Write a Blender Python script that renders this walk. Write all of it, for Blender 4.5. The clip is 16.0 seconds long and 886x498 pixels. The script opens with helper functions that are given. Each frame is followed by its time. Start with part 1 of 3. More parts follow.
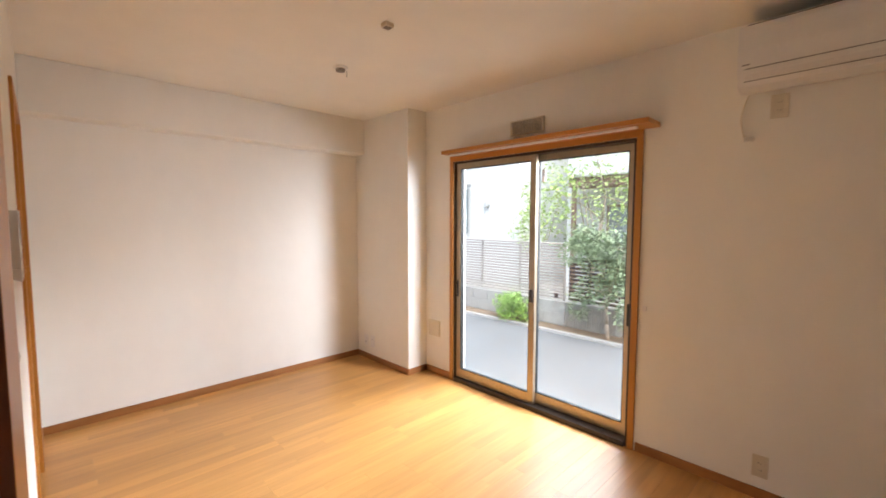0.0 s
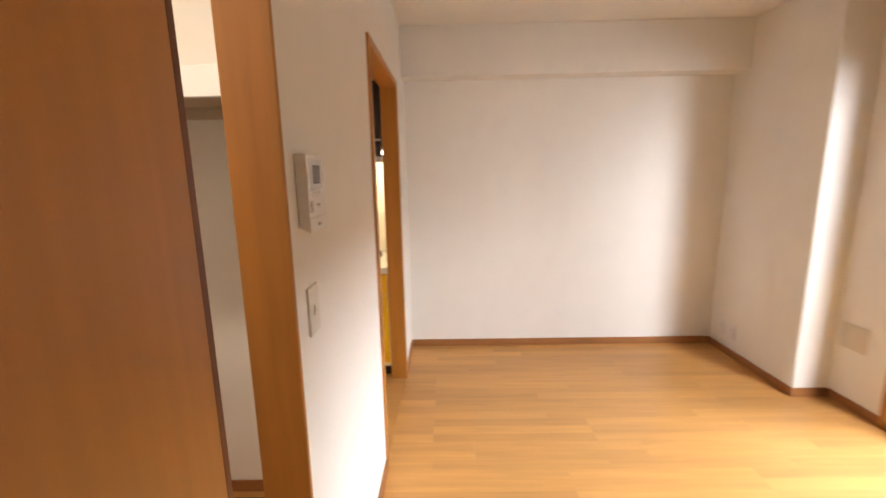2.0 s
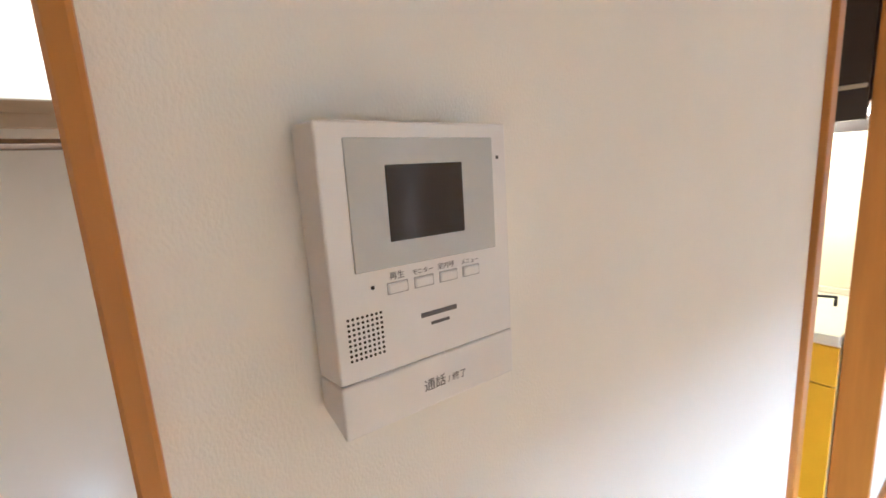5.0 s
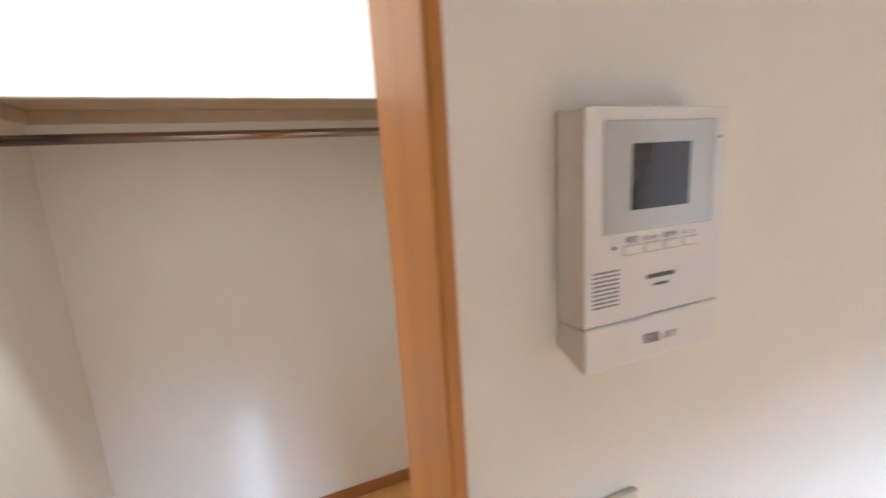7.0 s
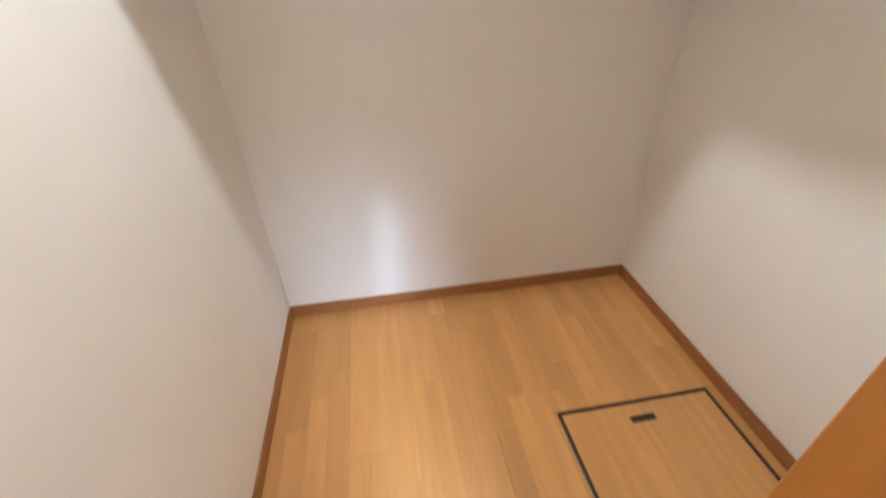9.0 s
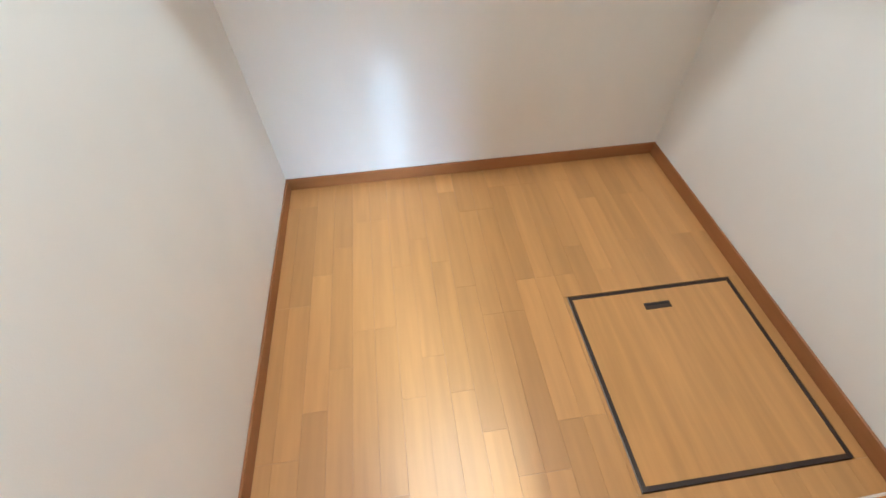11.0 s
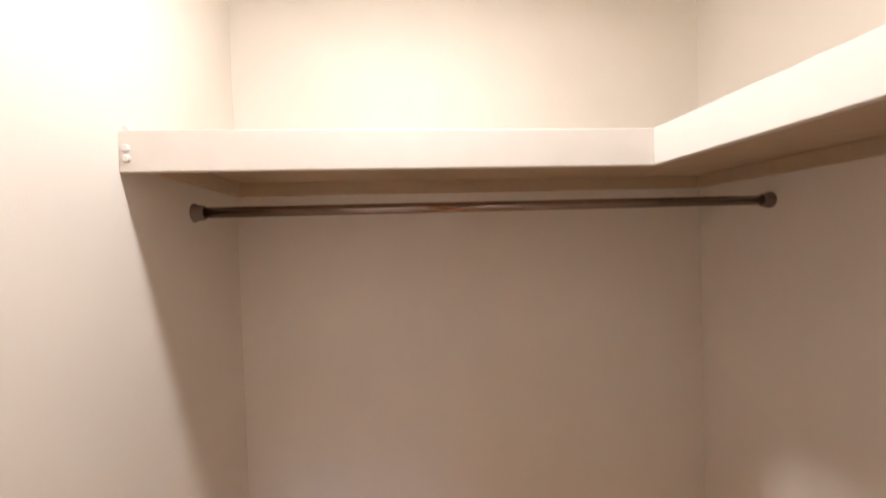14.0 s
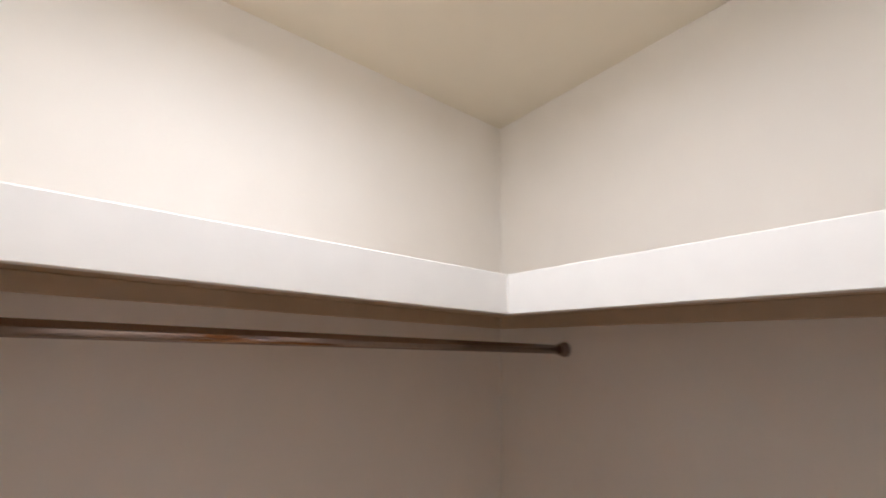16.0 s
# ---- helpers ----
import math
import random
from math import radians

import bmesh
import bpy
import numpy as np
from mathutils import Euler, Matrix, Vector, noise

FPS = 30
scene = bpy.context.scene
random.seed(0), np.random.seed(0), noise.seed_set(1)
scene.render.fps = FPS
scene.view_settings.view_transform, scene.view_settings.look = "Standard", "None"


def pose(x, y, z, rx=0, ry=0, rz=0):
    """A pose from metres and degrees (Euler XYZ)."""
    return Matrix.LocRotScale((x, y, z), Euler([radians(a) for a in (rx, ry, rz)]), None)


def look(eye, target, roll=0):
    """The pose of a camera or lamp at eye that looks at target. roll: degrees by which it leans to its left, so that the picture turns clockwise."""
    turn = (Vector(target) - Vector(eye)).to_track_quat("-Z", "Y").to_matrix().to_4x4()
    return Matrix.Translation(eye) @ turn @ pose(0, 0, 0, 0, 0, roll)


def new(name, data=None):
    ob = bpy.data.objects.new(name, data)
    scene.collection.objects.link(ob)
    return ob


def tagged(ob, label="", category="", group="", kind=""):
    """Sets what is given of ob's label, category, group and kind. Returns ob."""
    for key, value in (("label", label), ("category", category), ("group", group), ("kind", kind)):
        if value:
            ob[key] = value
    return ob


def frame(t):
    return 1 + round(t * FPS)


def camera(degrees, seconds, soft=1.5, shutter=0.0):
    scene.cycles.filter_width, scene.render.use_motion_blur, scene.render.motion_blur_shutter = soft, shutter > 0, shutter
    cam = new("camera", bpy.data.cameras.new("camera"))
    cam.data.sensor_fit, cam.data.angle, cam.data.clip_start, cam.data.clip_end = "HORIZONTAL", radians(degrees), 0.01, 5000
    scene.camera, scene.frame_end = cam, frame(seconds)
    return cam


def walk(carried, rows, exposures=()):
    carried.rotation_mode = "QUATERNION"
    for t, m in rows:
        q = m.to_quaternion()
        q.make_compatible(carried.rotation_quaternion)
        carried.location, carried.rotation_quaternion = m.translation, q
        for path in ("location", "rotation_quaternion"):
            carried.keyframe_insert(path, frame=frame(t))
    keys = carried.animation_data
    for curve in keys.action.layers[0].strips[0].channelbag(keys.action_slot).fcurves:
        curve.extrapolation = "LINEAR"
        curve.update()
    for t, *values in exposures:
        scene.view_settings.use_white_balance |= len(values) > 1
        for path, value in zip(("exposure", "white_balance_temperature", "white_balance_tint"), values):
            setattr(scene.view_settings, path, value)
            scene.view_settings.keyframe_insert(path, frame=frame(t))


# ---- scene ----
cam = camera(93.6, 16.0, 1.6, 0.5)
PATH = [
    (0, (0.064, -3.949, 1.514), (1.451, -2.515, 1.37), 0.1),
    (0.5, (0.082, -3.89, 1.498), (1.343, -2.352, 1.283), -0.4),
    (1, (0.142, -3.792, 1.488), (1.1, -2.066, 1.166), -0.3),
    (1.5, (0.284, -3.631, 1.496), (0.694, -1.708, 1.127), -0.2),
    (2, (0.34, -3.427, 1.487), (0.309, -1.46, 1.126), -1.1),
    (2.5, (0.337, -3.175, 1.491), (-0.068, -1.245, 1.156), -2.9),
    (3, (0.362, -2.943, 1.504), (-0.495, -1.166, 1.18), -2.6),
    (3.5, (0.341, -2.788, 1.499), (-0.849, -1.213, 1.179), -2.9),
    (3.7, (0.314, -2.731, 1.501), (-0.969, -1.231, 1.178), -3.2),
    (5.8, (0.232, -2.555, 1.504), (-1.462, -1.549, 1.157), -3.6),
    (6, (0.241, -2.565, 1.506), (-1.469, -1.585, 1.164), -3.7),
    (6.5, (0.258, -2.607, 1.505), (-1.506, -1.73, 1.161), -3.6),
    (7, (0.234, -2.675, 1.502), (-1.584, -1.933, 1.122), -3.6),
    (7.5, (0.173, -2.72, 1.489), (-1.706, -2.167, 1.084), -3.5),
    (8, (0.136, -2.737, 1.477), (-1.75, -2.377, 0.917), -2.8),
    (8.5, (0.072, -2.816, 1.429), (-1.736, -2.537, 0.622), -1.7),
    (9, (0.021, -2.863, 1.371), (-1.609, -2.61, 0.24), -1.6),
    (9.2, (-0.007, -2.859, 1.348), (-1.538, -2.637, 0.081), -2.2),
    (11.3, (-0.101, -2.85, 1.255), (-1.352, -2.703, -0.298), -1.5),
    (11.5, (-0.107, -2.85, 1.291), (-1.459, -2.694, -0.175), -1.4),
    (12, (-0.104, -2.871, 1.383), (-1.726, -2.689, 0.226), -0.3),
    (12.5, (-0.065, -2.933, 1.412), (-1.9, -2.721, 0.646), 0.7),
    (13, (-0.051, -2.864, 1.495), (-1.98, -2.706, 0.989), -0.4),
    (13.5, (-0.07, -2.844, 1.527), (-2.048, -2.69, 1.271), -1.6),
    (14, (-0.074, -2.817, 1.55), (-2.063, -2.609, 1.508), -1.8),
    (14.5, (-0.1, -2.834, 1.582), (-2.083, -2.636, 1.753), 0.9),
    (15, (-0.152, -2.841, 1.62), (-2.105, -2.614, 1.987), 1.6),
    (15.5, (-0.216, -2.851, 1.615), (-2.075, -2.289, 2.09), 1.5),
    (16, (-0.354, -2.859, 1.628), (-1.912, -1.698, 2.103), 1.7),
]
EXPOSURES = [
    (0, 1.85, 6300, 14), (1, 1.8, 6300, 14), (2, 1.8, 6600, 15), (2.5, 1.95, 6000, 11), (3.5, 2.2, 5350, 5), (6, 2.65, 4750, 3), (6.5, 2.6, 4700, 2), (7.5, 2.4, 5300, 10),
    (8.5, 2.45, 5500, 11), (9, 2.55, 5100, 6), (11.3, 2.8, 4550, -1), (12.5, 2.7, 5100, 7), (13.5, 2.15, 5900, 17), (14.5, 1.75, 5650, 16), (16, 1.6, 5150, 13),
]
walk(cam, [(t, look(eye, target, roll)) for t, eye, target, roll in PATH], EXPOSURES)
SKY_W, LANE_W, CLOSET_W = 50, 33, 4.2

# ---------------------------------------------------------------- light
world = bpy.data.worlds.new("sky")
scene.world = world
world.use_nodes = True
wn = world.node_tree.nodes
sky = wn.new("ShaderNodeTexSky")
sky.sky_type, sky.sun_disc = "NISHITA", False
sky.sun_elevation, sky.sun_rotation = radians(70), radians(198)
sky.air_density, sky.dust_density, sky.ozone_density = 1.0, 4.0, 1.0
world.node_tree.links.new(sky.outputs[0], wn["Background"].inputs[0])
wn["Background"].inputs[1].default_value = 0.11


def lamp(name, kind, m, energy, color, **more):
    data = bpy.data.lights.new(name, kind)
    data.energy, data.color = energy, color
    if "size" in more:
        data.shape, data.size, data.size_y = "RECTANGLE", more["size"], more["size_y"]
    if "angle" in more:
        data.angle = more["angle"]
    if "spread" in more:
        data.spread = radians(more["spread"])
    if "radius" in more:
        data.shadow_soft_size = more["radius"]
    ob = new(name, data)
    ob.matrix_world = m
    return ob


lamp("sun", "SUN", look((-1, -3, 9), (0, 0, 0)), 2.05, (1, 0.97, 0.92), angle=radians(110))
# area lamp out of view, standing in for the open sky above the lane
lamp("sky_light", "AREA", look((5.6, -2.3, 3.0), (2.8, -2.1, 1.3)), SKY_W, (0.90, 0.95, 1.0), size=4.0, size_y=0.8, spread=80)
# unseen lamp added outside, beside the window, to brighten the north wall
lamp("side_fill", "AREA", look((3.6, -3.75, 2.0), (1.4, -0.8, 1.0)), LANE_W, (0.88, 0.94, 1.0), size=1.1, size_y=1.4, spread=120)
lamp("closet_bulb", "AREA", Matrix.Translation((-0.69, -2.775, 2.50)), CLOSET_W, (1.0, 0.89, 0.75), size=0.11, size_y=0.11)
# added narrow lamp that puts the pale streak on the closet back wall
lamp("streak_lamp", "AREA", look((3.3, -2.30, 0.85), (-1.544, -2.87, 0.30)), 0.008, (0.88, 0.94, 1.0), size=0.03, size_y=0.5, spread=2.4)
lamp("hood_bulb", "POINT", Matrix.Translation((-0.45, -0.32, 1.53)), 4, (1.0, 0.82, 0.55), radius=0.04)

# ---------------------------------------------------------------- materials


def material(name, color, rough=0.6, metal=0.0, spread=0.0, scale=20.0, bump=0.0, bscale=300.0, stretch=(1, 1, 1),
             second=None, rnd=0.0, rscale=0.0, coat=0.0, spec=0.5):
    """A principled surface with colour variation at two scales, roughness variation and a fine bump."""
    m = bpy.data.materials.new(name)
    m.use_nodes = True
    n, l = m.node_tree.nodes, m.node_tree.links
    p = n["Principled BSDF"]
    p.inputs["Metallic"].default_value, p.inputs["Roughness"].default_value = metal, rough
    p.inputs["Coat Weight"].default_value = coat
    p.inputs["Coat Roughness"].default_value = 0.15
    p.inputs["Specular IOR Level"].default_value = spec
    co = n.new("ShaderNodeTexCoord")
    mp = n.new("ShaderNodeMapping")
    mp.inputs["Scale"].default_value = stretch
    l.new(co.outputs["Object"], mp.inputs["Vector"])
    info = n.new("ShaderNodeObjectInfo")
    add = n.new("ShaderNodeVectorMath")
    add.operation = "MULTIPLY_ADD"
    l.new(info.outputs["Random"], add.inputs[0])
    add.inputs[1].default_value = (17.0, 9.0, 5.0) if rnd else (0, 0, 0)
    l.new(mp.outputs[0], add.inputs[2])
    fine = n.new("ShaderNodeTexNoise")
    fine.inputs["Scale"].default_value, fine.inputs["Detail"].default_value = scale, 6
    coarse = n.new("ShaderNodeTexNoise")
    coarse.inputs["Scale"].default_value, coarse.inputs["Detail"].default_value = scale / 7, 3
    for t in (fine, coarse):
        l.new(add.outputs[0], t.inputs["Vector"])
    mix = n.new("ShaderNodeMix")
    mix.data_type = "RGBA"
    dark = second or tuple(c * (1 - spread) for c in color)
    light = tuple(min(1, c * (1 + spread * 0.5)) for c in color)
    mix.inputs["A"].default_value, mix.inputs["B"].default_value = (*dark, 1), (*light, 1)
    both = n.new("ShaderNodeMath")
    both.operation = "ADD"
    l.new(fine.outputs["Fac"], both.inputs[0])
    l.new(coarse.outputs["Fac"], both.inputs[1])
    ramp = n.new("ShaderNodeMapRange")
    ramp.inputs["From Min"].default_value, ramp.inputs["From Max"].default_value = 0.7, 1.3
    l.new(both.outputs[0], ramp.inputs["Value"])
    l.new(ramp.outputs[0], mix.inputs["Factor"])
    out = mix.outputs["Result"]
    if rnd:
        hsv = n.new("ShaderNodeHueSaturation")
        val = n.new("ShaderNodeMapRange")
        val.inputs["To Min"].default_value, val.inputs["To Max"].default_value = 1 - rnd, 1 + rnd
        l.new(info.outputs["Random"], val.inputs["Value"])
        l.new(val.outputs[0], hsv.inputs["Value"])
        l.new(out, hsv.inputs["Color"])
        out = hsv.outputs[0]
    l.new(out, p.inputs["Base Color"])
    if rscale:
        rr = n.new("ShaderNodeMapRange")
        rr.inputs["To Min"].default_value, rr.inputs["To Max"].default_value = rough - rscale, rough + rscale
        l.new(coarse.outputs["Fac"], rr.inputs["Value"])
        l.new(rr.outputs[0], p.inputs["Roughness"])
    if bump:
        grain = n.new("ShaderNodeTexNoise")
        grain.inputs["Scale"].default_value, grain.inputs["Detail"].default_value = bscale, 4
        l.new(mp.outputs[0], grain.inputs["Vector"])
        b = n.new("ShaderNodeBump")
        b.inputs["Strength"].default_value, b.inputs["Distance"].default_value = bump, 0.002
        l.new(grain.outputs["Fac"], b.inputs["Height"])
        l.new(b.outputs[0], p.inputs["Normal"])
    return m


def glow(name, color, strength):
    m = bpy.data.materials.new(name)
    m.use_nodes = True
    p = m.node_tree.nodes["Principled BSDF"]
    p.inputs["Base Color"].default_value = (0.9, 0.9, 0.85, 1)
    p.inputs["Emission Color"].default_value = (*color, 1)
    p.inputs["Emission Strength"].default_value = strength
    return m


def glass(name):
    m = bpy.data.materials.new(name)
    m.use_nodes = True
    n, l = m.node_tree.nodes, m.node_tree.links
    clear, gloss, mix, fr = n.new("ShaderNodeBsdfTransparent"), n.new("ShaderNodeBsdfGlossy"), n.new("ShaderNodeMixShader"), n.new("ShaderNodeLayerWeight")
    clear.inputs[0].default_value = (0.95, 0.98, 0.97, 1)
    gloss.inputs["Roughness"].default_value = 0.02
    fr.inputs["Blend"].default_value = 0.5
    power, sheen = n.new("ShaderNodeMath"), n.new("ShaderNodeMapRange")
    power.operation = "POWER"
    power.inputs[1].default_value = 5.0
    sheen.inputs["To Min"].default_value = 0.04
    l.new(fr.outputs["Facing"], power.inputs[0])
    l.new(power.outputs[0], sheen.inputs["Value"])
    l.new(sheen.outputs[0], mix.inputs[0])
    l.new(clear.outputs[0], mix.inputs[1])
    l.new(gloss.outputs[0], mix.inputs[2])
    l.new(mix.outputs[0], n["Material Output"].inputs[0])
    return m


WALLPAPER = material("white_wallpaper", (0.88, 0.85, 0.79), 0.85, spread=0.03, scale=6, bump=0.22, bscale=520, stretch=(1, 1, 0.7))
CEILING = material("ceiling_paper", (0.87, 0.84, 0.78), 0.9, spread=0.03, scale=5, bump=0.3, bscale=300)
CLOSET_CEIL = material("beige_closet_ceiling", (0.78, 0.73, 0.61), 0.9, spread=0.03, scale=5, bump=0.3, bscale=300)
FLOOR = material("laminate_plank", (0.60, 0.305, 0.09), 0.38, spread=0.15, scale=22, bump=0.05, bscale=200, stretch=(0.12, 1.6, 1), rnd=0.085, rscale=0.05, spec=0.55)
JOINT = material("floor_joint", (0.30, 0.14, 0.045), 0.8, spread=0.2)
TRIM = material("orange_wood_trim", (0.52, 0.215, 0.036), 0.42, spread=0.2, scale=30, bump=0.06, stretch=(1, 1, 0.08))
TRIM_H = material("orange_wood_trim_level", (0.52, 0.215, 0.036), 0.42, spread=0.2, scale=30, bump=0.06, stretch=(1, 0.08, 1))
SKIRT = material("brown_skirting", (0.36, 0.15, 0.045), 0.45, spread=0.2, scale=25, bump=0.05, stretch=(0.2, 0.2, 1))
LEAF = material("orange_door_veneer", (0.54, 0.235, 0.055), 0.36, spread=0.13, scale=24, bump=0.04, stretch=(1.5, 1.5, 0.06), rscale=0.05)
EDGE = material("dark_door_edge", (0.20, 0.06, 0.02), 0.5, spread=0.2, scale=30, stretch=(1, 1, 0.1))
ALU = material("champagne_aluminium", (0.46, 0.38, 0.27), 0.35, metal=0.75, spread=0.08, scale=40)
BRONZE = material("dark_bronze_aluminium", (0.07, 0.055, 0.045), 0.4, metal=0.6, spread=0.2, scale=40)
RUBBER = material("black_rubber", (0.02, 0.02, 0.02), 0.7, spread=0.2)
PANE = glass("window_glass")
PLASTIC = material("white_plastic", (0.82, 0.80, 0.79), 0.4, spread=0.02, scale=60, bump=0.05, bscale=900)
IVORY = material("ivory_plastic", (0.70, 0.63, 0.50), 0.45, spread=0.04, scale=50)
SWITCH = material("pale_ivory_plastic", (0.76, 0.72, 0.62), 0.45, spread=0.03, scale=50)
SILVER = material("silver_panel", (0.55, 0.56, 0.56), 0.16, spread=0.03, scale=60, coat=0.6)
SCREEN = material("dark_screen", (0.03, 0.017, 0.012), 0.12, spread=0.1)
PALE_INK = material("pale_grey_line", (0.42, 0.41, 0.42), 0.6, spread=0.05)
INK = material("grey_ink", (0.13, 0.12, 0.13), 0.6, spread=0.05)
BLACK = material("black_hole", (0.015, 0.013, 0.012), 0.7, spread=0.1)
BRASS = material("satin_brass", (0.75, 0.60, 0.38), 0.28, metal=1.0, spread=0.05)
SHELF = material("white_shelf_board", (0.80, 0.775, 0.72), 0.5, spread=0.03, scale=20, bump=0.04)
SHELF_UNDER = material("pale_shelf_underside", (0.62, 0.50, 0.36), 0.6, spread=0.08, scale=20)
CHROME = material("bronze_chrome_tube", (0.36, 0.29, 0.25), 0.2, metal=1.0, spread=0.05, scale=60)
SOCKET = material("grey_bracket", (0.24, 0.20, 0.18), 0.4, metal=0.5, spread=0.1)
HATCH_EDGE = material("dark_hatch_frame", (0.045, 0.025, 0.015), 0.5, spread=0.2)
STEEL = material("steel_strip", (0.5, 0.45, 0.4), 0.3, metal=1.0, spread=0.05)
YELLOW = material("yellow_cabinet_front", (0.78, 0.42, 0.01), 0.3, spread=0.05, scale=15)
COUNTER = material("cream_worktop", (0.76, 0.70, 0.58), 0.3, spread=0.05, scale=50)
KPANEL = material("cream_kitchen_panel", (0.78, 0.70, 0.54), 0.3, spread=0.03, scale=8)
HOOD = material("dark_brown_hood", (0.025, 0.012, 0.01), 0.35, spread=0.2)
HOOD_LENS = glow("hood_lens", (1, 0.86, 0.62), 5)
BULB = glow("bulb_glass", (1, 0.93, 0.85), 8)
ASPHALT = material("grey_lane", (0.17, 0.18, 0.19), 0.85, spread=0.12, scale=12, bump=0.4, bscale=250)
CONCRETE = material("pale_concrete", (0.42, 0.41, 0.39), 0.9, spread=0.2, scale=8, bump=0.4, bscale=120)
BLOCK = material("ribbed_block", (0.30, 0.28, 0.26), 0.9, spread=0.25, scale=10, bump=0.5, bscale=90)
SOIL = material("leaf_littered_soil", (0.22, 0.16, 0.11), 0.95, spread=0.4, scale=40, bump=0.6, bscale=90)
FENCE_A = material("pale_taupe_fence", (0.40, 0.36, 0.33), 0.6, spread=0.08, scale=20)
FENCE_B = material("dark_brown_fence", (0.075, 0.05, 0.045), 0.6, spread=0.15, scale=20)
STUCCO = material("white_stucco", (0.72, 0.73, 0.72), 0.9, spread=0.04, scale=5, bump=0.3, bscale=200)
EAVE = material("brown_eave", (0.24, 0.16, 0.12), 0.7, spread=0.2, scale=10)
GREYWALL = material("grey_siding", (0.52, 0.52, 0.50), 0.8, spread=0.1, scale=6)
BARK = material("pale_bark", (0.36, 0.29, 0.23), 0.9, spread=0.3, scale=30, bump=0.6, bscale=80, stretch=(1, 1, 0.3))
DARKGLASS = material("dark_window_glass", (0.26, 0.29, 0.30), 0.1, spread=0.1)


def leaves_material(name, a, b):
    m = material(name, a, 0.5, second=b, scale=9)
    p = m.node_tree.nodes["Principled BSDF"]
    p.inputs["Subsurface Weight"].default_value = 0.0
    p.inputs["Transmission Weight"].default_value = 0.0
    return m


LEAF_DARK = leaves_material("dark_green_leaf", (0.30, 0.38, 0.22), (0.15, 0.21, 0.12))
LEAF_LIGHT = leaves_material("fresh_green_leaf", (0.52, 0.64, 0.22), (0.30, 0.44, 0.14))
LEAF_BUSH = leaves_material("bright_green_leaf", (0.34, 0.52, 0.12), (0.17, 0.34, 0.07))

# ---------------------------------------------------------------- mesh helpers


def box(bm, x0, x1, y0, y1, z0, z1, bevel=0.0, seg=1):
    """An upright block, with its edges rounded by bevel."""
    v = [bm.verts.new((x, y, z)) for z in (z0, z1) for y in (y0, y1) for x in (x0, x1)]
    f = [bm.faces.new([v[i] for i in q]) for q in
         ((0, 2, 3, 1), (4, 5, 7, 6), (0, 1, 5, 4), (1, 3, 7, 5), (3, 2, 6, 7), (2, 0, 4, 6))]
    if bevel:
        bmesh.ops.bevel(bm, geom=list({e for g in f for e in g.edges}), offset=bevel, segments=seg, affect="EDGES", profile=0.5)
    return bm


def tube(bm, a, b, r0, r1=None, sides=16, caps=True):
    """A round bar from a to b."""
    a, b = Vector(a), Vector(b)
    r1 = r0 if r1 is None else r1
    q = (b - a).to_track_quat("Z", "Y")
    rings = []
    for c, r in ((a, r0), (b, r1)):
        rings.append([bm.verts.new(c + q @ Vector((r * math.cos(k * math.tau / sides), r * math.sin(k * math.tau / sides), 0))) for k in range(sides)])
    for k in range(sides):
        f = bm.faces.new((rings[0][k], rings[0][(k + 1) % sides], rings[1][(k + 1) % sides], rings[1][k]))
        f.smooth = True
    if caps:
        bm.faces.new(rings[0][::-1])
        bm.faces.new(rings[1])
    return bm


def lathe(bm, centre, axis, profile, sides=20):
    """A turned body: profile is pairs of (distance along the axis, radius)."""
    q = Vector(axis).to_track_quat("Z", "Y")
    rings = []
    for h, r in profile:
        rings.append([bm.verts.new(Vector(centre) + q @ Vector((r * math.cos(k * math.tau / sides), r * math.sin(k * math.tau / sides), h))) for k in range(sides)])
    for a, b in zip(rings, rings[1:]):
        for k in range(sides):
            f = bm.faces.new((a[k], a[(k + 1) % sides], b[(k + 1) % sides], b[k]))
            f.smooth = True
    bm.faces.new(rings[0][::-1])
    bm.faces.new(rings[-1])
    return bm


def mesh_of(name, bm, mat):
    me = bpy.data.meshes.new(name)
    bm.to_mesh(me)
    bm.free()
    me.materials.append(mat)
    return me


def part(name, bm, mat, parent, label=""):
    ob = new(name, mesh_of(name, bm, mat))
    ob.parent = parent
    ob.matrix_parent_inverse = Matrix.Translation(-parent.location)
    return tagged(ob, label)


def solid(name, bm, mat, label="", category="", group="", kind=""):
    return tagged(new(name, mesh_of(name, bm, mat)), label, category, group, kind)


def thing(name, at, label, category, group="", kind=""):
    ob = new(name)
    ob.empty_display_size = 0.1
    ob.location = at
    return tagged(ob, label, category, group, kind)


def B(*a, **k):
    return box(bmesh.new(), *a, **k)


def blocks(*rows):
    bm = bmesh.new()
    for r in rows:
        box(bm, *r)
    return bm


def word(name, text, size, m, mat, parent):
    """Flat lettering in the built-in font, at the pose m (its left base point)."""
    cu = bpy.data.curves.new(name, "FONT")
    cu.body, cu.size, cu.extrude = text, size, 0.0001
    tmp = bpy.data.objects.new(name + "_tmp", cu)
    scene.collection.objects.link(tmp)
    dg = bpy.context.evaluated_depsgraph_get()
    me = bpy.data.meshes.new_from_object(tmp.evaluated_get(dg))
    bpy.data.objects.remove(tmp)
    me.transform(m)
    me.materials.clear()
    me.materials.append(mat)
    ob = new(name, me)
    ob.parent = parent
    ob.matrix_parent_inverse = Matrix.Translation(-parent.location)
    return ob


